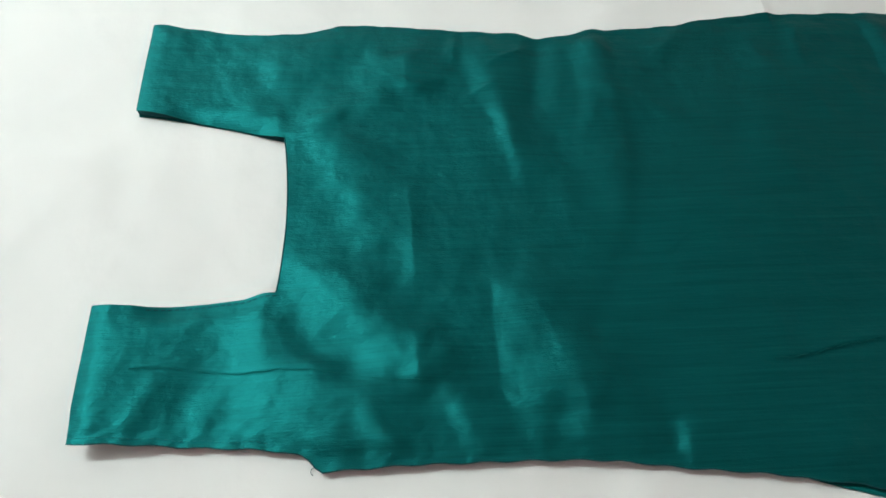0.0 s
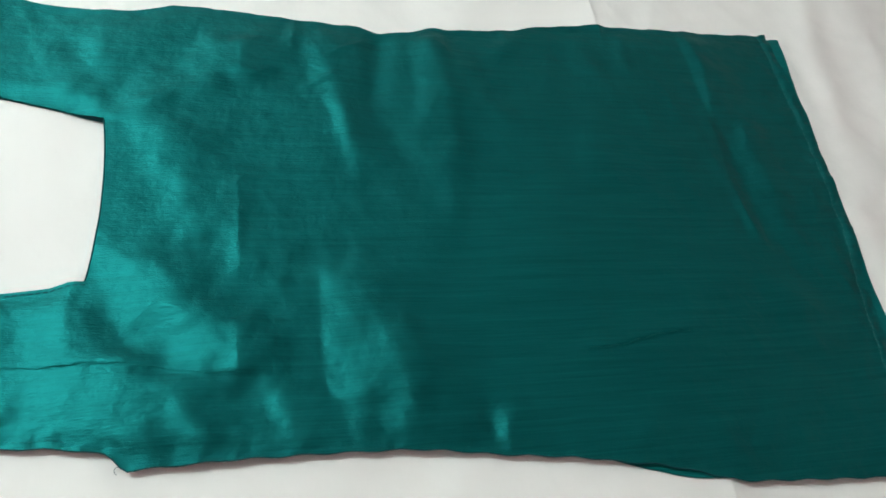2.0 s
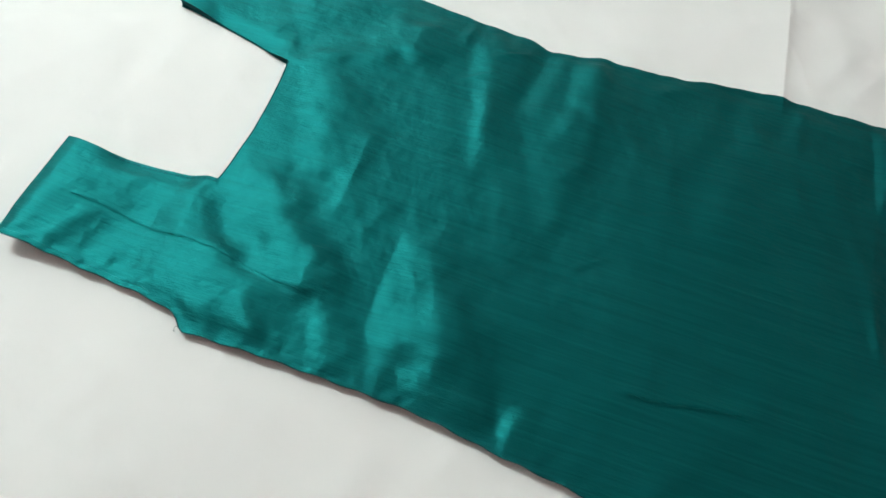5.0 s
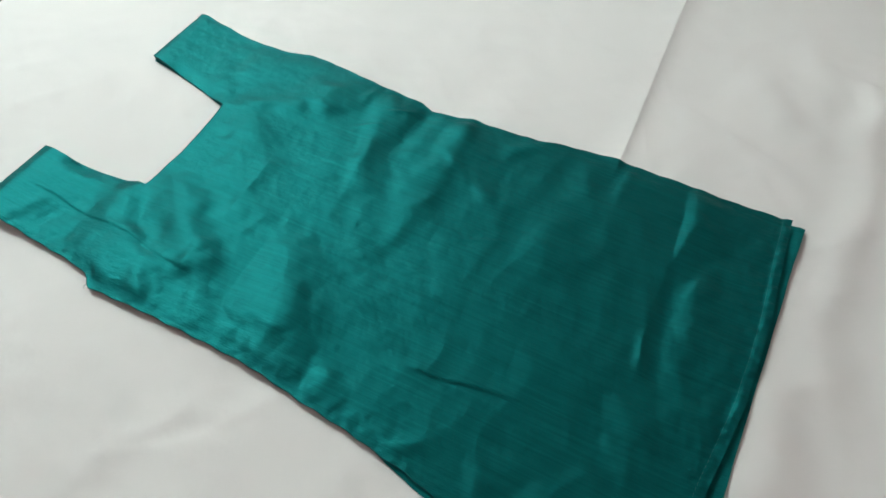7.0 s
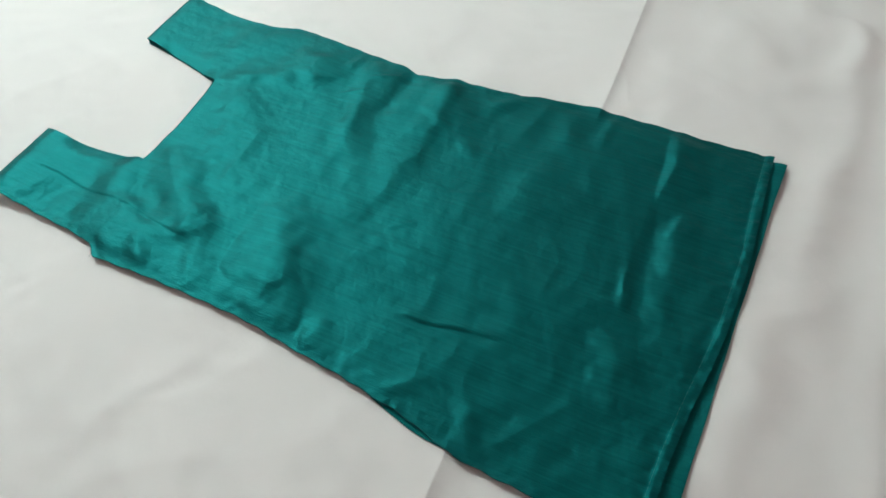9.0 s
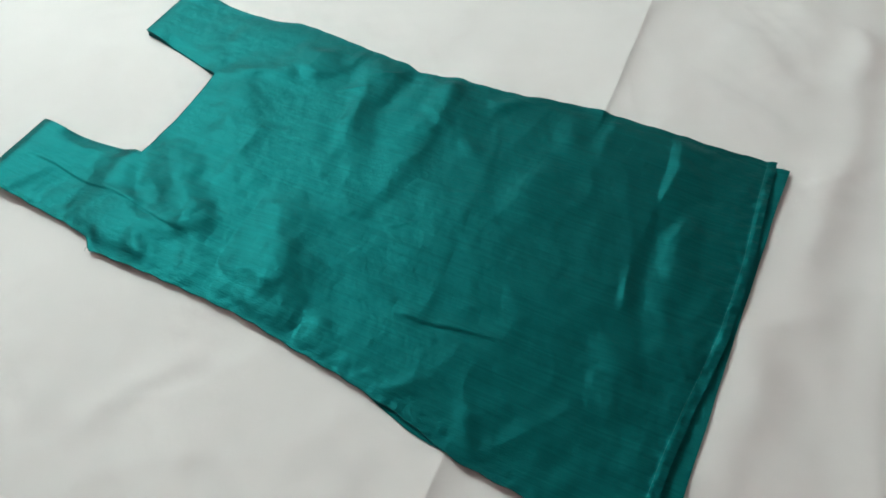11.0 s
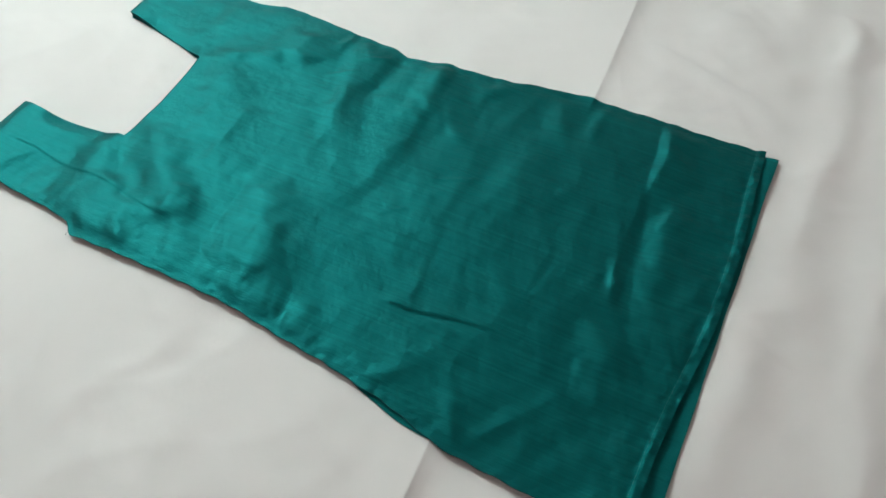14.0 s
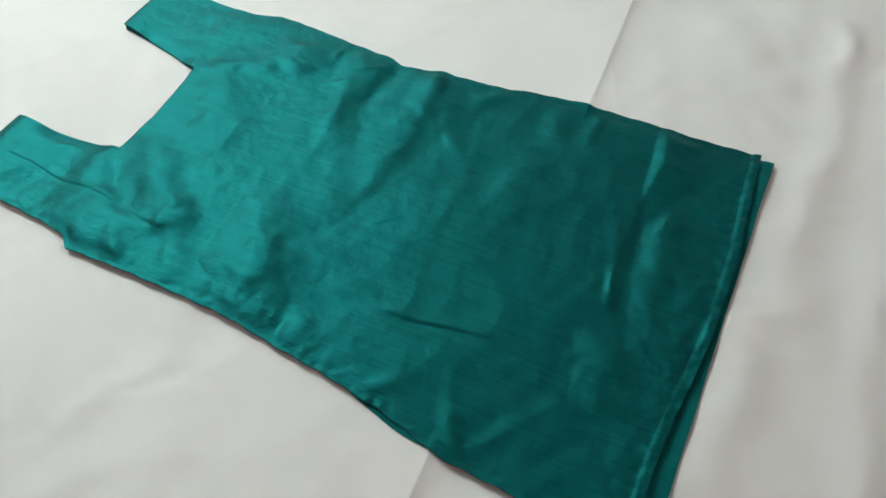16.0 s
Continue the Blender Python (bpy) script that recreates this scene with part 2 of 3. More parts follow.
def sheet_height(X, Y):
    h = sheet_lie(X, Y) + 0.0018 * grid_noise(X, Y, 0.06, 4, 2.2, 1.9) + 0.0003 * grid_noise(X, Y, 0.02, 5, 2.5, 0.3)
    # the pressed fold that runs across under the garment
    d = X - 0.342 - 0.003 * np.sin(Y * 7)
    h += 0.0064 * (0.25 + 0.75 * smooth01((np.abs(Y + 0.02) - 0.2) / 0.07)) * np.where(d < 0, np.exp(d / 0.05), np.exp(-d / 0.012))
    # softer folds by the hem and on the far side
    X = X + 0.022 * grid_noise(X, Y, 0.11, 6)
    Y = Y + 0.022 * grid_noise(X, Y, 0.11, 7)
    h += 0.0005 * grid_noise(X, Y, 0.035, 8, 1.5, 0.7)
    h += 0.0013 * (1 - np.abs(grid_noise(X, Y, 0.10, 9, 3.0, 1.0))) ** 5 + 0.0009 * (1 - np.abs(grid_noise(X, Y, 0.075, 10, 3.2, -0.9))) ** 7
    for line, width, height in (((0.66, 0.60, 0.662, 0.22), 0.022, 0.0035), ((0.662, 0.22, 0.60, -0.22), 0.024, 0.003),
                                ((0.46, 0.52, 0.62, 0.40), 0.022, 0.0035), ((0.40, 0.40, 0.60, 0.33), 0.02, 0.0025),
                                ((0.55, 0.66, 0.70, 0.50), 0.03, 0.003), ((-0.46, 0.085, -0.33, 0.045), 0.010, 0.0016),
                                ((-0.60, 0.30, -0.42, 0.05), 0.03, 0.0018), ((-0.50, -0.10, -0.40, -0.24), 0.02, 0.002),
                                ((-0.17, -0.25, -0.26, -0.42), 0.012, 0.0016), ((-0.10, -0.26, -0.17, -0.44), 0.014, 0.0014), ((0.03, -0.27, -0.04, -0.47), 0.013, 0.0020),
                                ((0.05, -0.33, 0.12, -0.55), 0.02, 0.002), ((-0.55, 0.33, -0.1, 0.36), 0.012, 0.001),
                                ((-0.2, 0.42, 0.25, 0.36), 0.02, 0.0014), ((0.76, 0.5, 0.74, -0.3), 0.03, 0.003)):
        h += (1.6 if line[0] > 0.3 else 0.9) * ridge(X, Y, line, width * 1.1, height)
    return h


step = 0.006
sx = np.concatenate([np.arange(BX0 - 0.36, 0.31, step), np.arange(0.31, 0.375, 0.0015), np.arange(0.375, BX1 + 0.36, step)])
sy = np.arange(BY0 - 0.36, BY1 + 0.36, step)
SX, SY = np.meshgrid(sx, sy, indexing="ij")
PX, DX = over_edge(SX, BX0, BX1)
PY, DY = over_edge(SY, BY0, BY1)
flat = smooth01((np.minimum(DX, DY) + 0.03) / 0.03)
wave = 0.012 * np.sin(SY * 23 + 2 * np.sin(SY * 7)) * smooth01(-DX / 0.25)
wave_y = 0.012 * np.sin(SX * 21 + 2 * np.sin(SX * 6)) * smooth01(-DY / 0.25)
PX = PX + np.where(DX < 0, np.sign(PX - 0.3) * (wave + 0.012 * smooth01(-DX / 0.2)), 0) + 0.0025 * np.sin(SY * 9) * (DX < 0)
PY = PY + np.where(DY < 0, np.sign(PY) * (wave_y + 0.012 * smooth01(-DY / 0.2)), 0)
PZ = sheet_height(SX, SY) * flat + np.minimum(DX, DY)


def grid_quads(rows, cols, base=0):
    i = np.arange(rows * cols).reshape(rows, cols) + base
    return np.stack([i[:-1, :-1], i[1:, :-1], i[1:, 1:], i[:-1, 1:]], -1).reshape(-1, 4)


sheet = from_arrays("bed_sheet", np.stack([PX, PY, PZ], -1).reshape(-1, 3), grid_quads(*SX.shape), COTTON)
tagged(sheet, "creased white cotton sheet spread over the bed", "bed sheet")

# ---- the satin kurti ----
kurti = tagged(new("kurti"), "sleeveless teal satin kurti laid flat on a white sheet", "kurti")

TOP = [(-0.365, 0.239), (-0.345, 0.2375), (-0.31, 0.234), (-0.272, 0.229), (-0.25, 0.226), (-0.2, 0.226), (-0.173, 0.230), (-0.157, 0.235),
       (-0.146, 0.240), (-0.11, 0.239), (-0.073, 0.235), (-0.03, 0.231), (0.05, 0.225), (0.071, 0.217), (0.105, 0.221), (0.134, 0.228),
       (0.158, 0.227), (0.203, 0.231), (0.237, 0.235), (0.264, 0.243), (0.326, 0.250), (0.4, 0.250), (0.5, 0.250), (0.61, 0.255)]
BOTTOM = [(-0.365, -0.2128), (-0.298, -0.2154), (-0.244, -0.2195), (-0.216, -0.2215), (-0.190, -0.2248), (-0.171, -0.2295), (-0.164, -0.236),
          (-0.159, -0.2425), (-0.13, -0.2415), (-0.085, -0.2405), (0.0, -0.2415), (0.06, -0.2435), (0.098, -0.2485), (0.146, -0.2555),
          (0.196, -0.2615), (0.22, -0.2655), (0.246, -0.2705), (0.275, -0.2745), (0.302, -0.2815), (0.328, -0.2885), (0.35, -0.2945),
          (0.44, -0.3005), (0.5, -0.3045), (0.61, -0.3095)]
HEM = [(-0.31, 0.545), (-0.21, 0.553), (-0.154, 0.560), (-0.1, 0.569), (-0.045, 0.577), (0.03, 0.582), (0.07, 0.584), (0.18, 0.583), (0.26, 0.585)]
HEM_BACK = [(-0.31, 0.570), (-0.2, 0.575), (-0.142, 0.579), (-0.078, 0.582), (-0.015, 0.585), (0.046, 0.590), (0.1, 0.593), (0.178, 0.597), (0.26, 0.604)]


def curve_at(table, x):
    xs, ys = zip(*table)
    return (np.interp(x - 0.003, xs, ys) + np.interp(x, xs, ys) + np.interp(x + 0.003, xs, ys)) / 3


N_STRAP, N_NECK, N_SIDE, N_BODY = 84, 88, 76, 410


def outline_grid(hem, hang):
    """Blocks of (X, Y): lower strap, upper strap, body; hang lets the lower side stand out by the slit."""
    def bottom(x):
        return curve_at(BOTTOM, x) - hang * (0.013 * np.exp(-((x - 0.29) / 0.06) ** 2) - 0.007) + 0.0007 * np.sin(x * 170) * (hang < 0.5)

    def top(x):
        return curve_at(TOP, x) - hang * (0.004 + 0.003 * smooth01((x - 0.45) / 0.1)) + 0.0006 * np.sin(x * 150 + 1)

    s = np.linspace(0, 1, N_STRAP)[:, None]
    low = np.linspace(0, 1, N_SIDE)[None, :]
    end_low = -0.355 + 0.004 * np.maximum(0, 0.25 - low) * 4 * 0.6
    xl = end_low + s * (-0.2 - end_low)
    inner_low = np.interp(xl, [-0.36, -0.31, -0.26, -0.228, -0.212, -0.2], [-0.094, -0.095, -0.092, -0.089, -0.085, -0.085])
    yl = bottom(xl) + low * (inner_low - bottom(xl))
    end_up = -0.348 + 0.002 * low ** 2
    xu = end_up + s * (-0.2 - end_up)
    inner_up = np.interp(xu, [-0.352, -0.301, -0.248, -0.214, -0.2], [0.120, 0.111, 0.098, 0.0885, 0.085])
    yu = inner_up + low * (top(xu) - inner_up)
    # the body: side rows and neck rows in one block
    y_start = np.concatenate([yl[-1], np.linspace(-0.085, 0.085, N_NECK + 2)[1:-1], yu[-1]])
    lo, hi = bottom(np.array(-0.2)), top(np.array(-0.2))
    v = ((y_start - lo) / (hi - lo))[None, :]
    x_start = (-0.2 + 0.0065 * np.sin(np.clip((y_start + 0.085) / 0.17, 0, 1) * math.pi) ** 0.8)[None, :]
    u = np.linspace(0, 1, N_BODY)[:, None]
    xs = x_start + u * (0.58 - x_start)
    for _ in range(3):
        ys = bottom(xs) + v * (top(xs) - bottom(xs))
        h = curve_at(hem, ys[-1])[None, :]
        xs = x_start + u * (h - x_start)
    ys = bottom(xs) + v * (top(xs) - bottom(xs))
    return (xl, yl), (xu, yu), (xs, ys), bottom, top


def body_height(X, Y):
    """Folds and puckers of the front of the garment."""
    left = smooth01((0.28 - X) / 0.35)
    h = 0.0013 * (1 + grid_noise(X, Y, 0.085, 11, 1.4, 0.9)) * (0.45 + 0.55 * left)
    h += 0.0006 * left * grid_noise(X, Y, 0.045, 12, 1.7, 1.1) + 0.0004 * grid_noise(X, Y, 0.024, 13, 1.8, 0.2)
    # crumples: broken facets with sharp crests, strongest round the neck and straps
    c1 = grid_noise(X + 0.01 * grid_noise(X, Y, 0.03, 16), Y, 0.036, 17, 1.5, 1.2)
    c2 = grid_noise(X, Y + 0.008 * grid_noise(X, Y, 0.03, 18), 0.026, 19, 1.6, -0.5)
    c3 = grid_noise(X + 0.004 * grid_noise(X, Y, 0.012, 20), Y, 0.013, 21, 1.4, 0.8)
    h += (0.0007 * (1 - np.abs(c1)) + 0.0005 * (1 - np.abs(c2))) * (0.6 + 0.4 * left) + 0.00024 * (1 - np.abs(c3)) * (0.35 + 0.65 * left)
    wx = X + (0.005 * grid_noise(X, Y, 0.035, 23) + 0.0010 * grid_noise(X, Y, 0.02, 27)) * (1 - np.exp(-((X + 0.075) / 0.01) ** 2)) * (1 - np.exp(-((X + 0.010) / 0.007) ** 2))
    wy = Y + 0.010 * grid_noise(X, Y, 0.035, 24) + 0.0015 * grid_noise(X, Y, 0.02, 28)
    calm = 1 - 0.7 * smooth01((X - 0.38) / 0.05)
    wx, wy = X + (wx - X) * calm, Y + (wy - Y) * calm
    for ys, foot, crest, tilt, run, sharp in FACETS:
        h += facet(wx, wy, ys, foot, crest, tilt, run, sharp)
    for ends, kink, apex, height, run in SLOPES:
        h += slope(wx, wy, ends, kink, apex, height, run)
    h += 0.0016 * (1 - left) * (1 - np.abs(grid_noise(X, Y, 0.055, 22, 1.5, 1.3)))
    h += 0.0008 * (1 - left) * grid_noise(X, Y, 0.05, 14, 2.2, 1.35)
    h += 0.0007 * smooth01((X - 0.40) / 0.06) * (grid_noise(X, Y, 0.024, 25, 1.2, 0.6) + 0.5 * grid_noise(X, Y, 0.014, 26, 1.3, -0.4))
    for line, width, height in CREASES:
        h += crease(X, Y, line, width, height)
    for line, width, height in FOLDS:
        h += ridge(X, Y, line, width, height)
    for line, width, height, bend in TUCKS:
        h += tuck(X, Y, line, width, height, bend)
    return h - 0.0014


# facets that catch the lamp: y values, foot line, crest line, tilt, run-out, and which of the two lines is pressed sharp
FACETS = [((0.20, 0.165, 0.10), (-0.285, -0.278, -0.255), (-0.245, -0.240, -0.222), 0.09, 0.040, "soft"),
          ((0.200, 0.155, 0.12, 0.092), (-0.135, -0.160, -0.190, -0.212), (-0.080, -0.085, -0.135, -0.180), 0.10, 0.034, "soft"),
          ((0.200, 0.138), (-0.112, -0.108), (-0.077, -0.077), 0.07, 0.030, "crest"),
          ((0.085, 0.03, -0.035), (-0.186, -0.166, -0.148), (-0.155, -0.128, -0.112), 0.11, 0.036, "soft"),
          ((0.035, -0.03, -0.078), (-0.108, -0.106, -0.100), (-0.080, -0.078, -0.078), 0.10, 0.024, "crest"),
          ((-0.055, -0.095, -0.13, -0.155, -0.175), (-0.208, -0.200, -0.176, -0.145, -0.125), (-0.160, -0.135, -0.096, -0.076, -0.072), 0.12, 0.028, "soft"),
          ((-0.135, -0.172), (-0.118, -0.110), (-0.078, -0.078), 0.08, 0.024, "crest"),
          ((-0.168, -0.192, -0.232), (-0.082, -0.070, -0.052), (-0.056, -0.043, -0.028), 0.11, 0.020, "soft"),
          ((-0.148, -0.19, -0.230), (-0.250, -0.258, -0.242), (-0.165, -0.142, -0.160), 0.08, 0.045, "soft"),
          ((-0.092, -0.115, -0.150), (-0.240, -0.258, -0.255), (-0.205, -0.204, -0.190), 0.065, 0.016, "soft"),
          ((-0.070, -0.125, -0.167, -0.19, -0.215, -0.250), (-0.009, -0.010, -0.010, -0.004, 0.028, 0.045), (0.012, 0.034, 0.052, 0.058, 0.064, 0.072), 0.185, 0.042, "foot")]
FACETS += [((-0.188, -0.240), (-0.006, 0.006), (0.013, 0.022), 0.10, 0.016, "soft"),
           ((-0.200, -0.240), (-0.135, -0.120), (-0.118, -0.098), 0.07, 0.014, "soft"),
           ((-0.213, -0.254), (0.122, 0.130), (0.144, 0.151), 0.21, 0.018, "soft"),
           ((0.200, 0.14), (-0.024, -0.010), (0.008, 0.020), 0.13, 0.030, "soft"),
           ((0.130, 0.10, 0.03), (-0.004, 0.006, 0.022), (0.016, 0.024, 0.038), 0.11, 0.024, "soft"),
           ((0.205, 0.10), (0.098, 0.098), (0.122, 0.126), 0.11, 0.035, "soft"),
           ((0.17, 0.10), (0.142, 0.180), (0.162, 0.200), 0.10, 0.030, "soft"),
           ((0.215, 0.13, 0.04, -0.04, -0.08), (0.122, 0.131, 0.132, 0.115, 0.092), (0.150, 0.160, 0.160, 0.144, 0.122), -0.085, 0.060, "soft")]
# the broken crease above the hem
FACETS += [((0.240, 0.18, 0.118), (0.446, 0.451, 0.452), (0.457, 0.467, 0.456), 0.34, 0.026, "foot"),
           ((0.112, 0.03, -0.07), (0.453, 0.450, 0.455), (0.461, 0.467, 0.470), -0.20, 0.018, "foot"),
           ((0.105, 0.0, -0.11), (0.466, 0.473, 0.492), (0.490, 0.498, 0.512), 0.12, 0.022, "foot"),
           ((0.10, 0.07), (0.482, 0.470), (0.494, 0.486), 0.16, 0.010, "crest"),
           ((-0.10, -0.19), (0.432, 0.452), (0.462, 0.482), 0.12, 0.030, "foot"),
           ((-0.005, -0.05), (0.440, 0.447), (0.450, 0.457), 0.26, 0.010, "crest")]
SLOPES = [((0.02, -0.20), (0.515, 0.520), (0.545, 0.540), 0.0016, 0.012), ((-0.02, -0.18), (0.27, 0.32), (0.33, 0.36), 0.0014, 0.04),
          ((0.19, 0.02), (0.22, 0.26), (0.28, 0.31), 0.0014, 0.04)]
# pressed fold lines, where the cloth had lain folded
CREASES = [((-0.021, 0.225, -0.026, 0.184), 0.012, 0.0018), ((0.017, 0.151, -0.016, 0.133), 0.006, 0.0016),
           ((0.049, 0.198, 0.012, 0.178), 0.006, 0.0014), ((0.444, -0.19, 0.385, -0.265), 0.016, 0.0011), ((0.20, 0.02, 0.26, 0.045), 0.006, 0.0008), ((0.155, -0.06, 0.19, -0.035), 0.006, 0.0008)]
# soft folds and hollows
FOLDS = [((0.072, 0.215, 0.055, 0.12), 0.014, -0.0040), ((0.055, 0.12, 0.12, -0.04), 0.020, -0.0020),
         ((0.125, 0.23, 0.15, 0.13), 0.016, 0.0032), ((0.15, 0.13, 0.22, 0.09), 0.016, 0.0018), ((0.25, 0.24, 0.20, 0.19), 0.012, 0.0026),
         ((-0.25, 0.19, -0.19, 0.10), 0.020, -0.0022)]
FOLDS += [((-0.31, -0.20, -0.29, -0.16), 0.010, 0.0018), ((-0.26, -0.21, -0.24, -0.17), 0.014, 0.0018), ((-0.12, -0.20, -0.09, -0.235), 0.010, 0.0022),
          ((0.02, 0.13, 0.03, 0.06), 0.012, 0.0024), ((0.23, -0.25, 0.225, -0.262), 0.008, 0.0022), ((0.30, 0.22, 0.34, 0.14), 0.02, 0.0016),
          ((0.37, 0.245, 0.36, 0.18), 0.010, 0.0022), ((0.34, -0.24, 0.36, -0.29), 0.012, 0.0022), ((0.28, -0.23, 0.25, -0.27), 0.010, 0.0018)]
# narrow overlaps: the dart on the strap, and a nip near the skirt's middle
TUCKS = [((-0.315, -0.152, -0.20, -0.157), 0.012, 0.0009, 0.002), ((-0.20, -0.157, -0.068, -0.172), 0.012, 0.0010, 0.002),
         ((0.228, -0.165, 0.342, -0.152), 0.012, 0.0021, -0.002)]


def cloth(name, blocks, zs, thick, mat, label=""):
    """One welded cloth of three grid blocks, with a thickness."""
    (xl, yl), (xu, yu), (xb, yb) = blocks
    verts = np.concatenate([np.stack([a, b, z], -1).reshape(-1, 3) for (a, b), z in zip(blocks, zs)])
    n_low, n_up = xl.size, xu.size
    quads = [grid_quads(*xl.shape), grid_quads(*xu.shape, n_low), grid_quads(*xb.shape, n_low + n_up)]
    # weld the straps' last column to the body's first
    remap = np.arange(len(verts))
    first = n_low + n_up
    remap[(N_STRAP - 1) * N_SIDE + np.arange(N_SIDE)] = first + np.arange(N_SIDE)
    remap[n_low + (N_STRAP - 1) * N_SIDE + np.arange(N_SIDE)] = first + N_SIDE + N_NECK + np.arange(N_SIDE)
    quads = remap[np.concatenate(quads)]
    used, flat_ids = np.unique(quads, return_inverse=True)
    verts, quads = verts[used], flat_ids.reshape(-1, 4)
    # underside and rim
    edges = np.concatenate([quads[:, [k, (k + 1) % 4]] for k in range(4)])
    keys = np.sort(edges, 1)
    _, at, count = np.unique(keys[:, 0].astype(np.int64) * len(verts) + keys[:, 1], return_index=True, return_counts=True)
    rim = edges[at[count == 1]]
    n = len(verts)
    under = verts - np.array([0, 0, thick])
    rim_quads = np.stack([rim[:, 1], rim[:, 0], rim[:, 0] + n, rim[:, 1] + n], -1)
    return from_arrays(name, np.concatenate([verts, under]), np.concatenate([quads, quads[:, ::-1] + n, rim_quads]), mat, kurti, label)


def panel(name, hem, hang, front, mat, label=""):
    low, up, body, bottom, top = outline_grid(hem, hang)
    zs = []
    for k, (X, Y) in enumerate((low, up, body)):
        side = np.minimum(Y - bottom(X), top(X) - Y)
        ground = sheet_lie(X, Y) if front else sheet_height(X, Y)
        if front:
            near = np.minimum(side, 0.05)
            if k == 0:
                near = np.minimum(near, 0.5 * (X + 0.362))
            if k == 1:
                near = np.minimum(near, 0.5 * (X + 0.354))
            inner = 0.05 if k == 2 else (Y[:, -1:] - Y if k == 0 else Y - Y[:, :1])
            blend = smooth01((X + 0.235) / 0.03)
            swell = 0.4 + 0.6 * smooth01(np.minimum(near, inner + 0.05 * blend) / 0.018)
            z = ground + 0.0056 + body_height(X, Y) * swell + 0.0024 * smooth01(near / 0.03) * blend
            # the near side stands a little off the sheet
            z += 0.0027 * np.exp(-np.maximum(0, Y - bottom(X)) / 0.06)
            # puckers along the sewn edges
            seam = np.minimum(side if k < 2 else np.minimum(side, np.maximum(0, 0.55 * (curve_at(HEM, Y) - X))), 0.05)
            pucker = grid_noise(X, Y, 0.010, 41, 1.3, 0.4) + 0.6 * grid_noise(X, Y, 0.017, 42, 1.2, -0.6)
            z += (0.0011 if k == 0 else 0.0007) * pucker * np.exp(-(seam / 0.018) ** 2)
            if k < 2:
                # the shoulder ends stand up on the folded seam and round off there
                z += (0.0105 if k == 0 else 0.0085) * np.clip((-0.238 - X) / 0.105, 0, 1) ** 1.5
                z -= 0.0024 * (1 - np.clip((X - X[:1]) / 0.020, 0, 1)) ** 2
            if k < 2:
                # past the shoulder the neck edge lies down again
                rest = (1 - smooth01(inner / 0.022)) * smooth01((X + 0.325) / 0.045) * (1 - blend)
                z = z * (1 - rest) + (ground + 0.0030) * rest
            if k == 2:
                to_hem = curve_at(HEM, Y) - X
                z += 0.0025 * smooth01((0.08 - to_hem) / 0.08) * (0.25 + 0.75 * smooth01((0.25 - Y) / 0.08))
                z += 0.0018 * smooth01((0.013 - to_hem) / 0.006) + 0.0006 * pucker * np.exp(-(to_hem / 0.022) ** 2)
                z += 0.0012 * np.sin(Y * 55 + 2 * np.sin(Y * 21)) * smooth01((0.05 - to_hem) / 0.05)
        else:
            z = ground + 0.0018 + 0.0004 * grid_noise(X, Y, 0.04, 31)
            if k == 2:
                to_hem = curve_at(HEM_BACK, Y) - X
                z += (0.0022 + 0.0032 * smooth01(Y / 0.24) + 0.0008 * np.sin(Y * 70)) * smooth01((0.03 - to_hem) / 0.03)
        if front:
            floor_z = sheet_height(X, Y) + 0.0032
            lift = z - floor_z
            z = floor_z + 0.5 * (lift + np.sqrt(lift * lift + 4e-6))
        zs.append(z)
    return cloth(name, (low, up, body), zs, 0.0007, mat, label), (low, up, body), zs


back_panel, back_blocks, back_z = panel("back_panel", HEM_BACK, 1.0, False, SATIN_BACK, "teal satin back, peeping out at the hem")
front_panel, blocks, front_z = panel("front_panel", HEM, 0.0, True, SATIN, "shiny teal satin front with pressed creases")


def cord(name, points, radius, mat, parent, label="", sides=6):
    """A thin round cord through points."""
    bm = bmesh.new()
    rings = []
    for i, p in enumerate(points):
        ahead = (points[min(i + 1, len(points) - 1)] - points[max(i - 1, 0)]).normalized()
        side = ahead.cross(Vector((0, 0, 1))).normalized()
        up = side.cross(ahead)
        rings.append([bm.verts.new(p + radius * (math.cos(a) * side + math.sin(a) * up)) for a in (2 * math.pi * k / sides for k in range(sides))])
    for r0, r1 in zip(rings, rings[1:]):
        for k in range(sides):
            bm.faces.new((r0[k], r0[(k + 1) % sides], r1[(k + 1) % sides], r1[k]))
    bm.faces.new(rings[0][::-1])
    bm.faces.new(rings[-1])
    for f in bm.faces:
        f.smooth = True
    return part(name, bm, mat, parent, label)


def edge_points(block, z, axis, index, lift=0.0, stride=3):
    X, Y = block
    cut = (slice(None), index) if axis == 0 else (index, slice(None))
    return [Vector((float(a), float(b), float(c) + lift)) for a, b, c in list(zip(X[cut], Y[cut], z[cut]))[::stride]]


# piped neckline and the dark facing that shows inside the strap
(low_b, up_b, body_b), (low_z, up_z, body_z) = blocks, front_z
neck = [Vector((float(body_b[0][0, j]) - 0.0008, float(body_b[1][0, j]), float(body_z[0, j]) - 0.0006)) for j in range(N_SIDE - 1, N_SIDE + N_NECK + 1, 2)]
cord("neck_piping", neck, 0.0007, LINING, kurti, "narrow dark piped edge")


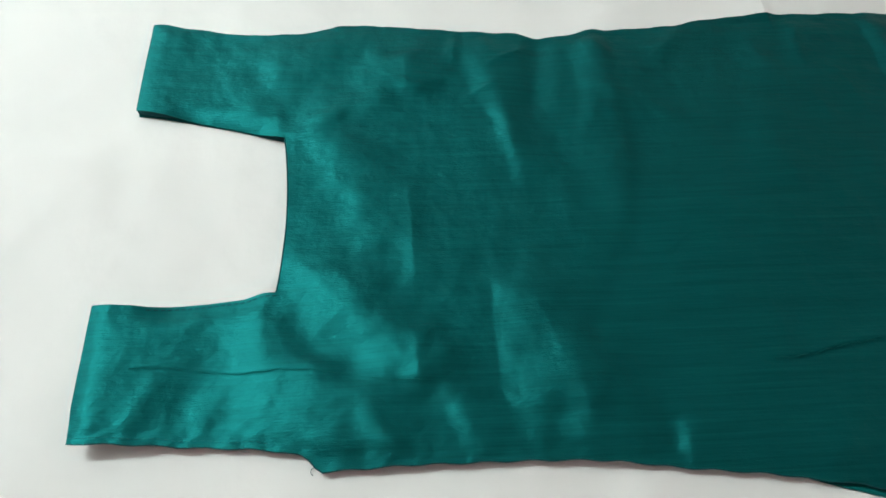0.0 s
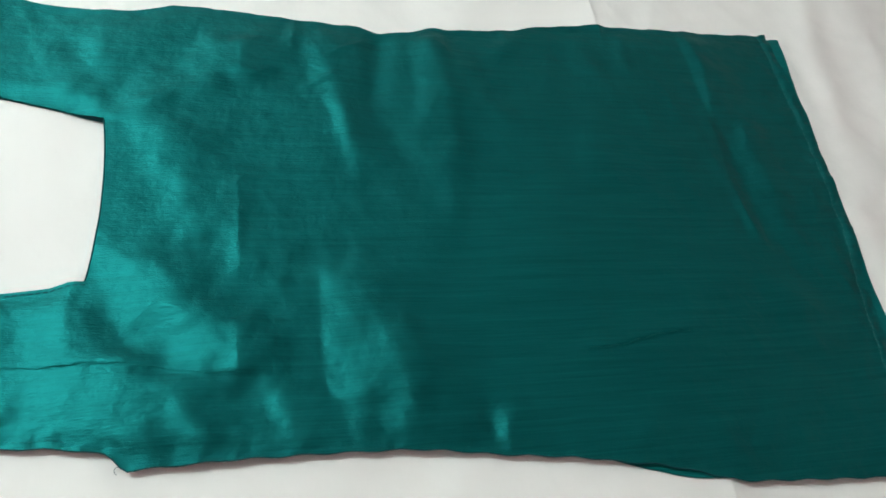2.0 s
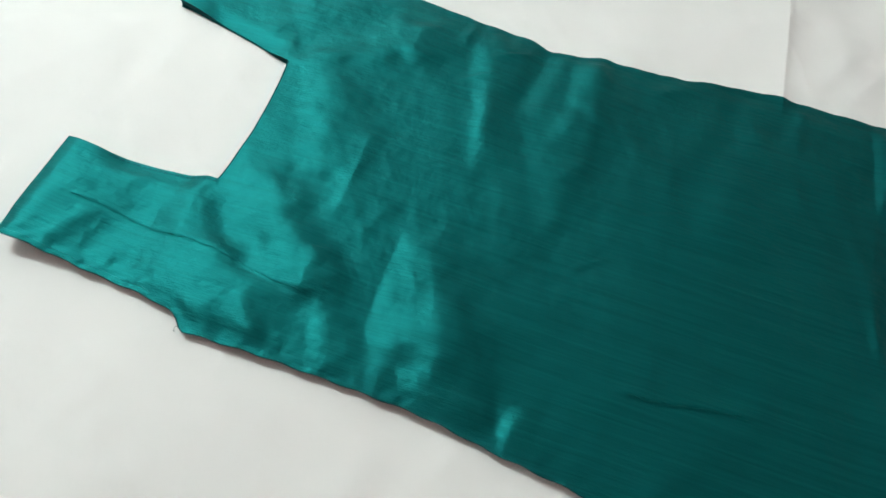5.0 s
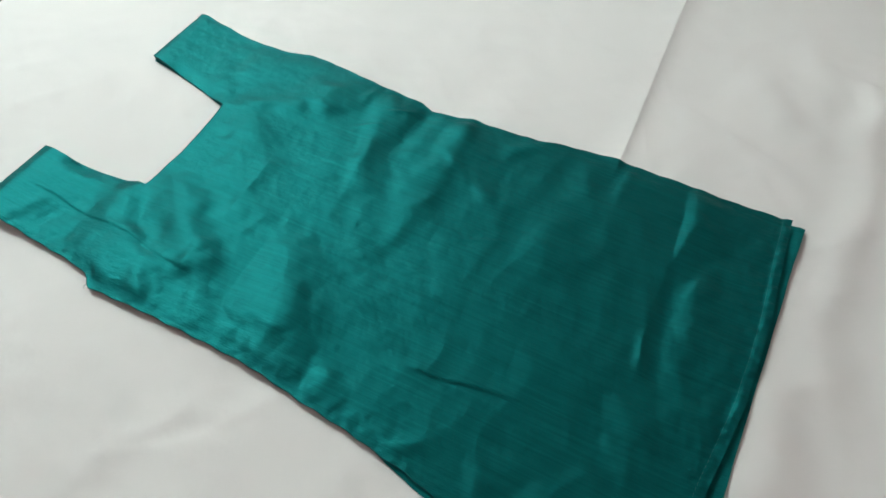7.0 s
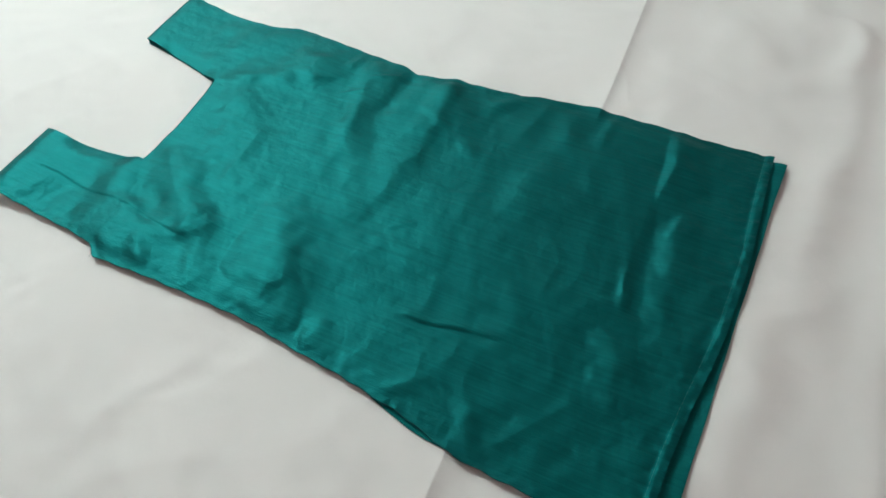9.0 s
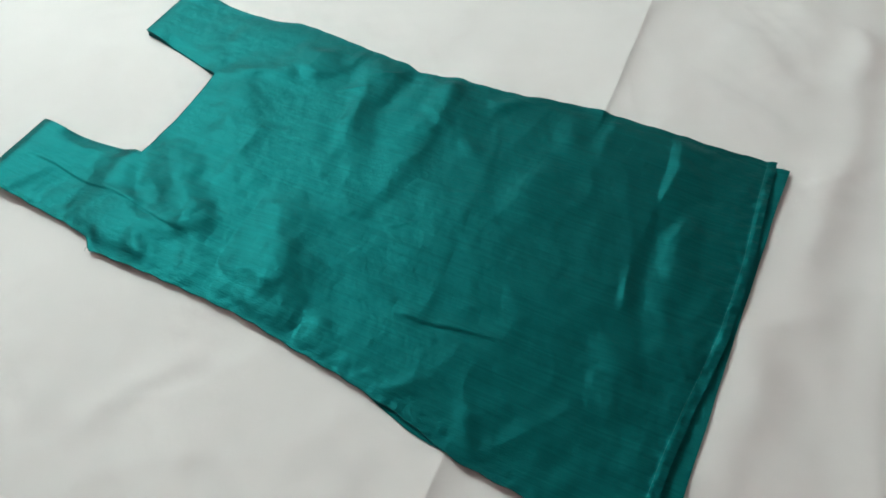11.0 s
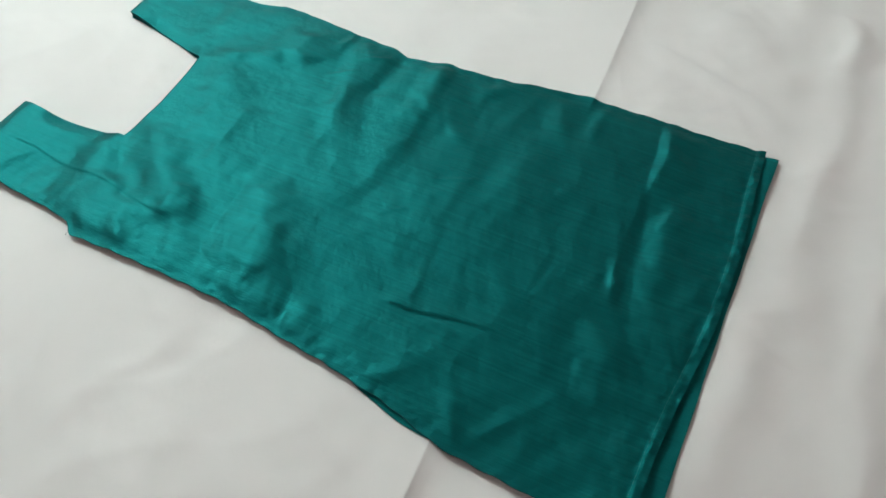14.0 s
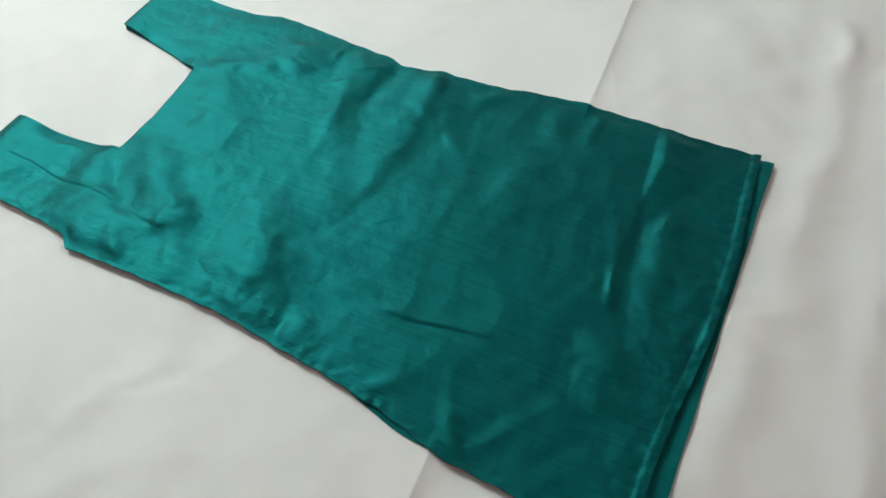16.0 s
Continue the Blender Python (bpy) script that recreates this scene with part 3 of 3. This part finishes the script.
def facing(name, block, z, index, inward, parent):
    """A strip of lining that hangs from a strap's edge down to the back."""
    bm = bmesh.new()
    top_pts = edge_points(block, z, 0, index, -0.0004, 2)
    rows = []
    for k in range(4):
        f = k / 3
        rows.append([bm.verts.new((p.x, p.y + inward * 0.002 * math.sin(f * math.pi), p.z + f * (0.0016 - p.z))) for p in top_pts])
    for r0, r1 in zip(rows, rows[1:]):
        for a, b, c, d in zip(r0, r0[1:], r1[1:], r1):
            bm.faces.new((a, b, c, d))
    return part(name, bm, LINING, parent, "dark inner facing")


facing("strap_facing", up_b, up_z, 0, 1, kurti)
facing("strap_facing", low_b, low_z, -1, -1, kurti)


def stitches(name, points, parent, dash=2, mat=THREAD, half_width=0.0002):
    bm = bmesh.new()
    for i in range(0, len(points) - dash, dash + 1):
        p, q = points[i], points[i + dash]
        d = (q - p).normalized()
        s = d.cross(Vector((0, 0, 1))).normalized() * half_width
        n = Vector((0, 0, 0.0003))
        ring = [[bm.verts.new(c + o) for o in (-s, n, s)] for c in (p, (p + q) / 2 + n * 0.4, q)]
        for a, b in zip(ring, ring[1:]):
            for k in range(2):
                bm.faces.new((a[k], a[k + 1], b[k + 1], b[k]))
    return part(name, bm, mat, parent)


stitches("hem_stitching", edge_points(body_b, body_z, 1, N_BODY - 7, 0.0001, 1), kurti)
stitches("neck_stitching", edge_points(low_b, low_z, 0, -3, 0.0003, 1)[24:], kurti, 2, LINING, 0.0006)
cord("side_edging", edge_points(low_b, low_z, 0, 0, -0.0004) + edge_points(body_b, body_z, 0, 0, -0.0004), 0.0006, LINING, kurti, "dark overlocked edge")
stitches("armhole_stitching", edge_points(low_b, low_z, 0, 3, 0.0001, 1), kurti)

# a loose thread at the armhole
for x, y, turn, size in ((-0.1635, -0.2400, 0.4, 0.0035),):
    cord("loose_thread", [Vector((x + size * math.cos(turn + 0.5 * k) * (0.4 + 0.08 * k), y + size * math.sin(turn + 0.5 * k) * (0.4 + 0.08 * k),
         0.0022 + float(sheet_height(np.array(x), np.array(y))))) for k in range(9)], 0.00022, LINING, kurti)


def on_front(x, y):
    """The height of the front just under a place."""
    best, height = 9.0, 0.0
    for (X, Y), z in zip(blocks, front_z):
        d = (X - x) ** 2 + (Y - y) ** 2
        k = int(np.argmin(d))
        if d.flat[k] < best:
            best, height = d.flat[k], float(z.flat[k])
    return height


def groove_cord(name, line, bend, radius, steps=26):
    """A thin added cord of duller satin, standing in for the tuck's shaded groove."""
    x0, y0, x1, y1 = line
    length = math.hypot(x1 - x0, y1 - y0)
    pts = []
    for k in range(steps):
        f = k / (steps - 1)
        off = bend * math.sin(f * math.pi * 2) + 0.0006 * math.sin(f * 31)
        x, y = x0 + f * (x1 - x0) - off * (y1 - y0) / length, y0 + f * (y1 - y0) + off * (x1 - x0) / length
        pts.append(Vector((x, y, on_front(x, y) + 0.0002)))
    return cord(name, pts, radius, SATIN_BACK, kurti)


groove_cord("dart_groove_line", (-0.315, -0.153, -0.20, -0.158), 0.002, 0.00034)
groove_cord("dart_groove_line", (-0.20, -0.158, -0.068, -0.173), 0.002, 0.00034)
groove_cord("tuck_groove_line", (0.232, -0.166, 0.340, -0.1535), -0.002, 0.0004)
